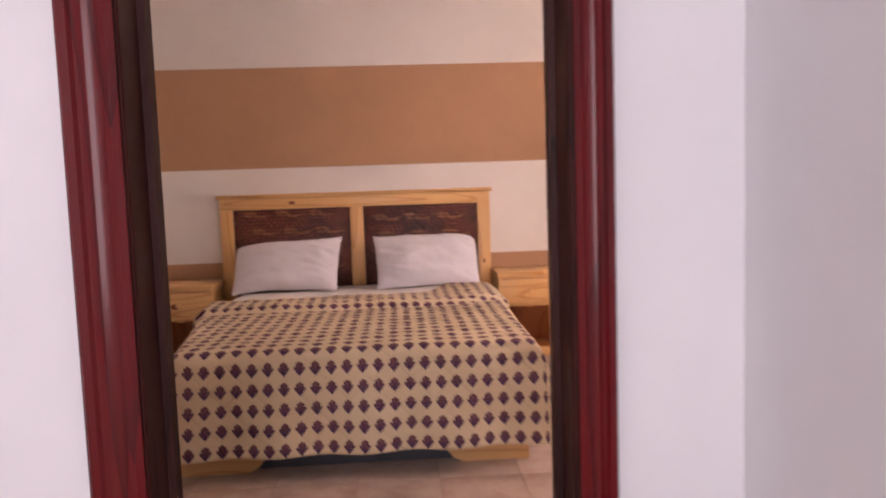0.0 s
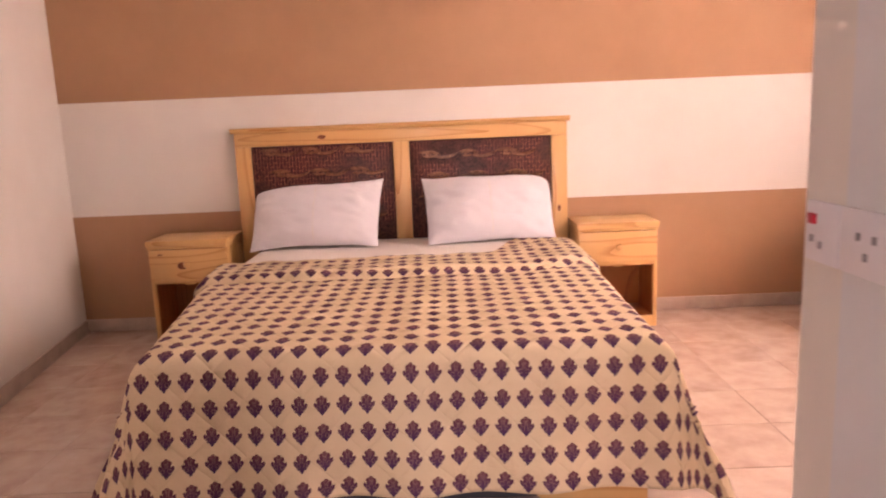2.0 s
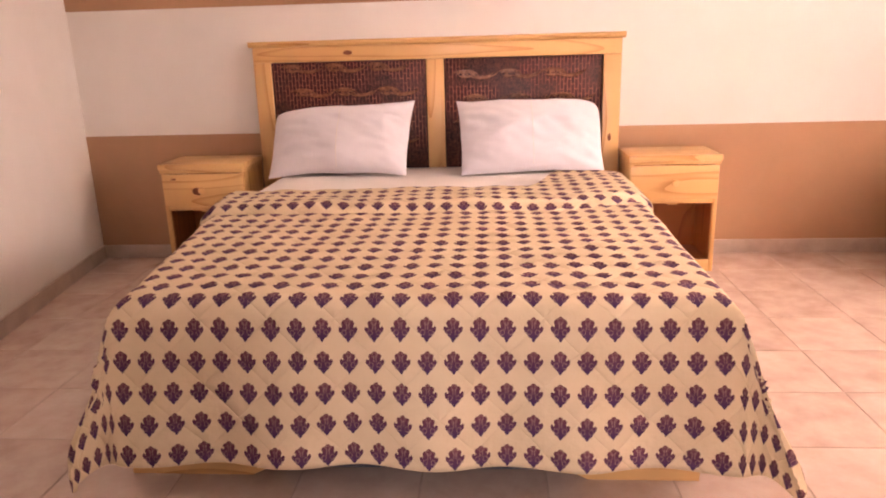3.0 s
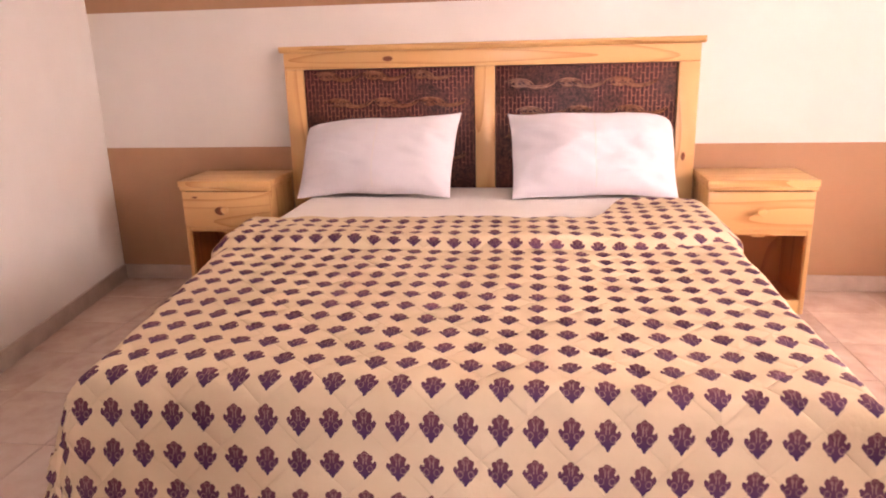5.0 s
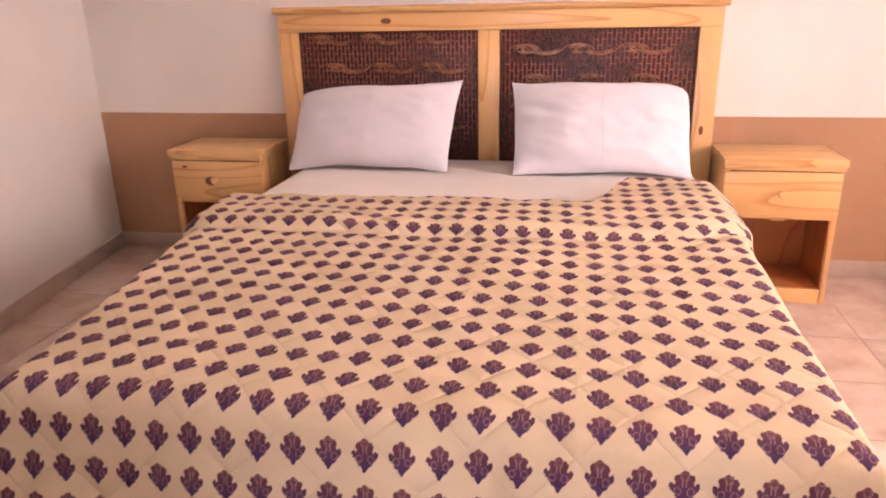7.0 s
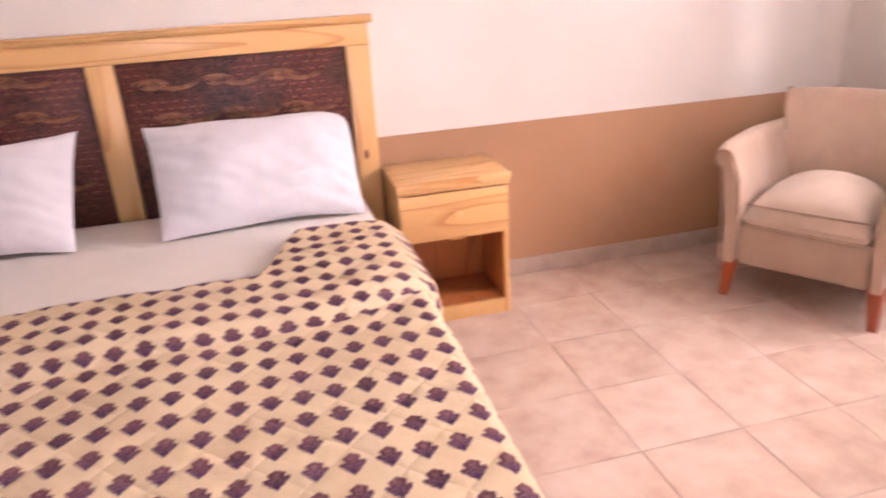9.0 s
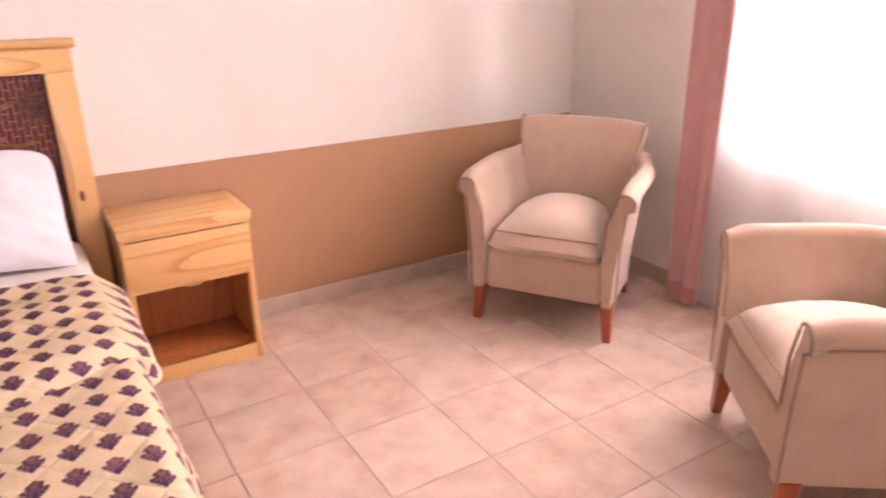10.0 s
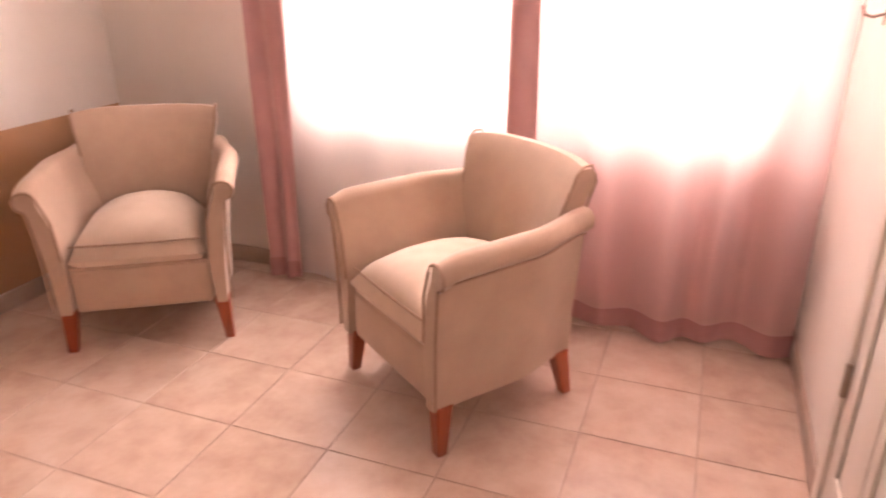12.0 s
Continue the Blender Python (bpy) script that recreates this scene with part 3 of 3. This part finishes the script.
def cloth_grid(us, vs, place, name, mat, parent, thick=0.0, label=""):
    bm = bmesh.new()
    uvl = bm.loops.layers.uv.new("UVMap")
    grid = [[bm.verts.new(place(u, v)) for u in us] for v in vs]
    for j in range(len(vs) - 1):
        for i in range(len(us) - 1):
            f = bm.faces.new((grid[j][i], grid[j + 1][i], grid[j + 1][i + 1], grid[j][i + 1]))
            for lp, (a, b) in zip(f.loops, ((i, j), (i, j + 1), (i + 1, j + 1), (i + 1, j))):
                lp[uvl].uv = (us[a] + 2.0 + SWING * foot_share(4.20 - vs[b]), 3.0 - vs[b])
    ob = part(name, bm, mat, parent, label)
    return ob


def quilt():
    ob = thing("quilt", pose(BC, 4.2, QZ), "cream quilt printed with purple flowers, turned back", "quilt")
    o = Vector((BC, 4.2, QZ))
    side, foot = 1.14, 1.105 + 0.41
    us = [-side + 2 * side * i / 180 for i in range(181)]
    vs = [-0.21 + (foot + 0.21) * j / 130 for j in range(131)]

    def spot(u, v):
        p, n = drape(u, v)
        return p + n - o
    cover = cloth_grid(us, vs, spot, "cover", QUILT, ob)
    mod = cover.modifiers.new("thick", "SOLIDIFY")
    mod.thickness, mod.offset = 0.012, -1

    # the turned-back strip with its flap
    def low(u):
        return 4.06 + 0.02 * math.sin(u * 3) + 0.16 * ease(u, 0.55, 0.95)

    def high(u):
        return 4.39 + 0.015 * math.sin(u * 4 + 1) + 0.38 * ease(u, 0.40, 0.56) - 0.05 * ease(u, 0.7, 0.95)

    def fold_spot(u, t):
        y = low(u) + (high(u) - low(u)) * t
        p, n = drape(u, 4.20 - y)
        lift = 0.034 * min(1.0, (max(t, 0.0) / 0.10) ** 0.5) * min(1.0, (max(1 - t, 0.0) / 0.06) ** 0.5)
        lift += 0.008 * smooth_noise(u * 5, y * 6, 7) * (1 if 0.05 < t < 0.95 else 0)
        over = abs(u) > 0.83
        return p - o + Vector((lift * (1 if u > 0 else -1) if over else 0, 0, 0 if over else lift))

    us2 = [-0.95 + 1.9 * i / 170 for i in range(171)]
    ts = [j / 26 for j in range(27)]
    bm = bmesh.new()
    uvl = bm.loops.layers.uv.new("UVMap")
    grid = [[bm.verts.new(fold_spot(u, t)) for u in us2] for t in ts]
    for j in range(26):
        for i in range(170):
            f = bm.faces.new((grid[j][i], grid[j + 1][i], grid[j + 1][i + 1], grid[j][i + 1]))
            for lp, (a, b) in zip(f.loops, ((i, j), (i, j + 1), (i + 1, j + 1), (i + 1, j))):
                y = low(us2[a]) + (high(us2[a]) - low(us2[a])) * ts[b]
                lp[uvl].uv = (us2[a] + 2.02, 3.0 + y * 1.02 + 0.034 * min(1.0, (ts[b] / 0.10) ** 0.5))
    part("turned_back_edge", bm, QUILT, ob, "rumpled turned-back edge of the quilt")


quilt()


def pillow(x, y, z, w, h, turn, seed, lean=52, tilt=0.0, blunt=(0.0, 0.0)):
    """blunt: how far the upper two corners are rounded in."""
    ob = thing("pillow", pose(x, y, z, lean, 0, turn), "plump white cotton pillow leaning on the headboard", "pillow", "pillows on the bed")
    n = 40

    def place(i, j, face):
        u, v = -1 + 2 * i / n, -1 + 2 * j / n
        pin = 1 - 0.10 * (1 - u * u) * abs(v) ** 3
        pinx = (1 - 0.055 * (1 - v * v) * abs(u) ** 3) * (1 - 0.055 * max(-v, 0.0))
        cut = (blunt[1] if u > 0 else blunt[0]) * (abs(u) * max(v, 0.0)) ** 4
        px, py = u * (w / 2 * pinx - cut), v * (h / 2 * pin - cut) + tilt * u * (0.3 + 0.7 * (v > 0) * v) + 0.012 * smooth_noise(u * 1.5 + seed, v, 4) * v
        body = max(0.0, (1 - abs(u) ** 2.6) * (1 - abs(v) ** 2.6)) ** 0.72
        t = 0.105 * body
        k = 0.022 * smooth_noise(u * 1.7 + seed, v * 1.7, seed) + 0.020 * smooth_noise(u * 4 + v * 5 + seed, v * 2 - u * 2, seed) * (0.35 + abs(u)) + 0.010 * smooth_noise(u * 9 - v * 4 + seed, v * 3 + u * 3, seed) * abs(u)
        return Vector((px, py, (t + k * body * 1.3) * (1 if face else -0.8)))

    bm = bmesh.new()
    top = [[bm.verts.new(place(i, j, True)) for i in range(n + 1)] for j in range(n + 1)]
    bot = [[top[j][i] if i in (0, n) or j in (0, n) else bm.verts.new(place(i, j, False)) for i in range(n + 1)] for j in range(n + 1)]
    for g, rev in ((top, False), (bot, True)):
        for j in range(n):
            for i in range(n):
                q = (g[j][i], g[j][i + 1], g[j + 1][i + 1], g[j + 1][i])
                bm.faces.new(q[::-1] if rev else q)
    part("cover", bm, PILLOW, ob)
    line = [place(int(n * 0.5), j, True) + Vector((0.004, 0, 0.0005)) for j in range(2, n - 1)]
    part("seam", tube(line, 0.0016, 6), SHEET, ob)
    return ob


pillow(-0.455, 5.07, 0.685, 0.74, 0.42, -1.5, 1.0, tilt=0.018, blunt=(0.03, 0.0))
pillow(0.505, 5.06, 0.69, 0.735, 0.44, 2.0, 5.0, tilt=0.004, blunt=(0.0, 0.05))


# ---- nightstands ----
def nightstand(x, y, label, knots):
    ob = thing("nightstand", pose(x, y, 0), label, "nightstand", "nightstands beside the bed")
    w, d = 0.215, 0.30            # half width, depth back from the front
    part("top", box(-w - 0.008, w + 0.008, -0.010, d, 0.562, 0.592, 0.004), PINE_X, ob)
    part("top_edge", box(-w - 0.004, w + 0.004, -0.006, d, 0.546, 0.562, 0.003), PINE_X, ob)
    for a in (-w, w - 0.02):
        side = part("side", box(a, a + 0.02, 0.004, d, 0, 0.546, 0.003), PINE_Z, ob)
        inner = a + 0.02 if a < 0 else a - 0.003
        # thin added sheet over the pine side, painted with the compartment's shade
        part("lining", box(inner, inner + 0.003, 0.022, d - 0.014, 0.062, 0.352), INSIDE, side, "red-brown inner face, shade of the recess in its colour")
    part("back", box(-w + 0.02, w - 0.02, d - 0.014, d - 0.004, 0.04, 0.546), INSIDE, ob, "back board coloured darker for the recess's shade")
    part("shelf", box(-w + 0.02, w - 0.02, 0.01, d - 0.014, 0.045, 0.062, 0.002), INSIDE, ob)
    part("plinth", box(-w + 0.02, w - 0.02, 0.006, 0.026, 0, 0.062, 0.003), PINE_X, ob)
    part("divider", box(-w + 0.02, w - 0.02, 0.008, d - 0.014, 0.352, 0.372, 0.002), PINE_X, ob)
    # a shaped rail under the drawer
    ol = [(-w + 0.02, 0.352), (-0.03, 0.352), (-0.022, 0.344), (0.022, 0.344), (0.03, 0.352), (w - 0.02, 0.352), (w - 0.02, 0.358), (-w + 0.02, 0.358)]
    part("rail", loft([[(a, b, c) for a, c in ol] for b in (0.005, 0.008)]), PINE_X, ob)
    drawer = part("drawer", box(-w + 0.004, w - 0.004, -0.004, 0.004, 0.374, 0.541, 0.003), PINE_X, ob, "pine drawer front")
    kb = lathe([(0.0, 0.0), (0.008, 0.0), (0.007, 0.010), (0.016, 0.016), (0.018, 0.022), (0.014, 0.028), (0.001, 0.030)], 18)
    kb.transform(pose(0, -0.004, 0.46, 90))
    part("knob", kb, PINE_Y, drawer, "round turned pine knob")
    for kx, kz, rx, rz in knots:
        part("knot", disc(kx, -0.004, kz, rx, rz), KNOT, drawer)
    return ob


nightstand(1.20, 4.975, "pine nightstand with one drawer over an open shelf", ())
nightstand(-1.155, 4.955, "knotty pine nightstand with one drawer over an open shelf", ((-0.03, 0.452, 0.028, 0.02), (-0.15, 0.515, 0.014, 0.005)))


# ---- armchairs ----
def armchair(m, label):
    """A tub chair that faces its own -y, with front legs at y = -0.25."""
    ob = thing("armchair", m, label, "armchair", "pair of armchairs")
    H = 0.64

    def arm(side):
        rings = []
        steps = 22
        for i in range(steps + 1):
            t = i / steps
            y = -0.285 + 0.545 * t
            inward = 0.055 * ease(t, 0.55, 1.0)
            top = H - 0.006 + 0.014 * t - 0.02 * math.exp(-((t) / 0.06) ** 2)
            xo, xi = 0.300 - inward, 0.232 - inward
            roll = 0.036
            c = (xo + 0.018, top - roll)
            ring = [(xi + 0.01, 0.155), (xo - 0.018, 0.155), (xo - 0.012, 0.30), (xo + 0.004, 0.45), (xo + 0.014, top - 2.4 * roll)]
            for k in range(9):
                a = -1.15 + (math.pi + 1.0) * k / 8
                ring.append((c[0] + roll * math.cos(a), c[1] + roll * math.sin(a)))
            ring += [(xo - 0.022, top - 1.7 * roll), (xi + 0.030, 0.52), (xi + 0.012, 0.46), (xi, 0.40), (xi, 0.30)]
            # rounded front edge
            f = 1 - 0.10 * math.exp(-(t / 0.025) ** 2)
            mx = sum(p[0] for p in ring) / len(ring)
            rings.append([(side * (mx + (p - mx) * f), y, q) for p, q in ring])
        return loft(rings)

    for s in (-1, 1):
        a = part("arm", arm(s), FELT, ob)
        # piping round the front panel of the arm
        pts = [(s * 0.300, -0.287, 0.17), (s * 0.305, -0.288, 0.40), (s * 0.318, -0.289, 0.54)]
        pts += [(s * (0.312 + 0.037 * math.cos(k)), -0.289, 0.575 + 0.037 * math.sin(k)) for k in (-0.6, -0.1, 0.4, 0.9, 1.4, 1.9, 2.4, 2.9)]
        pts += [(s * 0.248, -0.288, 0.50), (s * 0.240, -0.287, 0.36)]
        part("piping", tube(pts, 0.0045, 6), PIPING, a, "brown piping cord")
        part("seam", tube([(s * (0.33 - 0.055 * ease(t, 0.55, 1.0)), -0.27 + 0.52 * t, 0.556 + 0.014 * t) for t in [i / 16 for i in range(17)]], 0.003, 6), PIPING, a)

    # back: leans and curls over to the rear, wider at the top
    rings = []
    n = 26
    for i in range(n + 1):
        t = -1 + 2 * i / n
        bow = 0.05 * t * t
        edge = 1 - 0.02 * abs(t) ** 6
        prof = [(0.175, 0.17), (0.185, 0.42), (0.205, 0.60), (0.240, 0.71), (0.260, 0.756), (0.282, 0.776), (0.312, 0.775), (0.334, 0.755), (0.338, 0.725), (0.318, 0.692), (0.288, 0.60), (0.272, 0.40), (0.258, 0.155), (0.20, 0.155)]
        ring = []
        for y, z in prof:
            half = 0.228 + 0.040 * ease(z, 0.5, 0.8)
            ring.append((t * half, y - bow * (0.5 + 0.5 * ease(z, 0.2, 0.8)), 0.155 + (z - 0.155) * (edge if z > 0.6 else 1)))
        rings.append(ring)
    back = part("backrest", loft(rings), FELT, ob)
    for s in (-1, 1):
        pts = [(s * (0.228 + 0.040 * ease(z, 0.5, 0.8) + 0.001), y - 0.05 * (0.5 + 0.5 * ease(z, 0.2, 0.8)), z) for y, z in ((0.315, 0.63), (0.337, 0.72), (0.312, 0.772), (0.282, 0.773), (0.26, 0.75), (0.24, 0.70), (0.212, 0.61))]
        part("piping", tube(pts, 0.0045, 6), PIPING, back, "brown piping cord")
    part("seat_base", box(-0.235, 0.235, -0.268, 0.20, 0.15, 0.315, 0.016, seg=3), FELT, ob)
    part("platform", box(-0.232, 0.232, -0.262, 0.19, 0.312, 0.322, 0.003), FELT, ob)
    # loose cushion with a crown, rounded at the back
    bm = bmesh.new()
    N = 28
    def cush(i, j, face):
        u, v = -1 + 2 * i / N, -1 + 2 * j / N
        w = 0.226 * (1 - 0.32 * ease(v, 0.25, 1.0) * abs(u) ** 1.5)
        e = max(0.0, (1 - abs(u) ** 8) * (1 - abs(v) ** 8)) ** 0.4
        z = 0.320 + (0.091 * e + 0.092 * max(0, 1 - u * u) * max(0, 1 - (v * 0.9) ** 2) ** 0.8 + 0.004 * smooth_noise(u * 5, v * 5, 2) if face else 0.012 * (1 - e))
        if i in (0, N) or j in (0, N):
            z = 0.350
        return Vector((u * w, -0.045 + v * 0.236, z))
    top = [[bm.verts.new(cush(i, j, True)) for i in range(N + 1)] for j in range(N + 1)]
    bot = [[top[j][i] if i in (0, N) or j in (0, N) else bm.verts.new(cush(i, j, False)) for i in range(N + 1)] for j in range(N + 1)]
    for g in (top, bot):
        for j in range(N):
            for i in range(N):
                bm.faces.new((g[j][i], g[j][i + 1], g[j + 1][i + 1], g[j + 1][i]))
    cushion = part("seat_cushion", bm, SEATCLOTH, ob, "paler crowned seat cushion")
    part("piping", tube([(-0.215 + 0.43 * k / 14, -0.273 + 0.004 * abs(k - 7) / 7, 0.404) for k in range(15)], 0.0035, 6), PIPING, cushion)
    for x, y, sx, sy in ((-0.262, -0.245, -0.012, -0.012), (0.262, -0.245, 0.012, -0.012), (-0.215, 0.225, -0.012, 0.03), (0.215, 0.225, 0.012, 0.03)):
        rings = []
        for z, r, k in ((0.16, 0.027, 0), (0.155, 0.027, 0), (0.006, 0.0165, 1), (0.0, 0.015, 1)):
            rings.append([(x + sx * k + r * a, y + sy * k + r * b, z) for a, b in ((-1, -0.8), (-0.8, -1), (0.8, -1), (1, -0.8), (1, 0.8), (0.8, 1), (-0.8, 1), (-1, 0.8))])
        part("leg", loft(rings), LEGWOOD, ob, "tapered mahogany-stained leg")
    return ob


armchair(pose(2.445 + 0.845 * 0.25, 4.578 + 0.535 * 0.25, 0, 0, 0, math.degrees(math.atan2(-0.535, -0.845)) + 90), "beige upholstered tub armchair standing in the room corner")
armchair(pose(2.59, 3.425, 0, 0, 0, math.degrees(math.atan2(0.51, -0.86)) + 84), "beige upholstered tub armchair turned from the window")


# ---- fittings ----
def wall_plate(y, z, w, label, red):
    ob = thing("socket_plate", pose(CORNER, y, z), label, "socket", "socket plates in the passage")
    part("plate", box(-0.011, 0, -w / 2, w / 2, -0.05, 0.05, 0.004), PLASTIC, ob)
    if red:
        part("rocker", box(-0.015, -0.011, 0.012, 0.038, 0.012, 0.030, 0.002), RED, ob, "red switch rocker")
    for a, b in (((0.0, -0.018), (-0.02, 0.01), (0.02, 0.01)) if not red else ((0.0, -0.02), (0.026, -0.012))):
        part("socket_hole", box(-0.013, -0.0105, a - 0.005, a + 0.005, b - 0.006, b + 0.006, 0.001), DARK, ob)


wall_plate(2.30, 0.955, 0.10, "white plastic switched socket with red rocker", True)
wall_plate(2.175, 0.955, 0.14, "white plastic double socket plate", False)


def panel_door():
    ob = thing("door_2", pose(1.90, SOUTH, 0), "closed white painted panelled door with steel hinges", "door", kind="structure")
    part("casing", box(0.40, 0.455, 0, 0.022, 0, 2.09, 0.004), DOORWHITE, ob)
    part("casing", box(-0.455, -0.40, 0, 0.022, 0, 2.09, 0.004), DOORWHITE, ob)
    part("casing", box(-0.455, 0.455, 0, 0.021, 2.09, 2.145, 0.004), DOORWHITE, ob)
    leaf = part("leaf", box(-0.395, 0.395, 0.001, 0.012, 0.01, 2.08, 0.002), DOORWHITE, ob)
    for x0, x1 in ((-0.31, -0.04), (0.04, 0.31)):
        for z0, z1 in ((0.2, 0.85), (1.05, 1.9)):
            bm = box(x0, x1, 0.012, 0.022, z0, z0 + 0.03, 0.003)
            box(x0, x1, 0.012, 0.022, z1 - 0.03, z1, 0.003, bm)
            box(x0, x0 + 0.03, 0.012, 0.022, z0 + 0.03, z1 - 0.03, 0.003, bm)
            box(x1 - 0.03, x1, 0.012, 0.022, z0 + 0.03, z1 - 0.03, 0.003, bm)
            part("moulding", bm, DOORWHITE, leaf)
            part("raised_panel", box(x0 + 0.06, x1 - 0.06, 0.012, 0.019, z0 + 0.06, z1 - 0.06, 0.005), DOORWHITE, leaf)
    for z in (0.42, 1.75):
        part("hinge", box(0.388, 0.402, 0.012, 0.027, z - 0.045, z + 0.045, 0.004), STEEL, ob, "worn steel hinge")


panel_door()


def tieback_hook():
    ob = thing("curtain_hook", pose(2.88, SOUTH, 1.17), "small steel curtain hook screwed to the wall", "hook")
    part("plate", box(-0.012, 0.012, 0, 0.004, -0.02, 0.02, 0.001), STEEL, ob)
    part("hook", tube([(0, 0.004, 0.008), (0, 0.03, 0.0), (0, 0.05, 0.006), (0, 0.056, 0.028)], 0.004), STEEL, ob)


tieback_hook()

rod = thing("curtain_rod", pose(3.13, 3.42, 2.38), "white metal curtain rod on wall brackets", "curtain rod")
bm = tube([(0, -1.0, 0), (0, 0, 0), (0, 1.1, 0)], 0.012, 12)
part("rod", bm, ALU, rod)
for y in (-0.95, 1.05):
    part("bracket", box(-0.01, 0.08, y, y + 0.02, -0.02, 0.02, 0.003), ALU, rod)


# ---- floor tiles ----
G = 0.334
tile_mesh = bpy.data.meshes.new("tile")
bm = box(-G / 2 + 0.0022, G / 2 - 0.0022, -G / 2 + 0.0022, G / 2 - 0.0022, -0.008, 0.0, 0.0012, seg=1)
bm.to_mesh(tile_mesh)
bm.free()
tile_mesh.materials.append(TILE)
for i in range(-12, 5):
    for j in range(-13, 4):
        x, y = 1.787 + (i + 0.5) * G, 4.338 + (j + 0.5) * G
        if not (WEST - 0.1 < x < EAST + 0.1 and 0.0 < y < NORTH + 0.1):
            continue
        if y < SOUTH - 0.2 and x > CORNER + 0.3:
            continue
        t = new("tile", tile_mesh)
        t.location = (x, y, 0)
        t.parent = floor
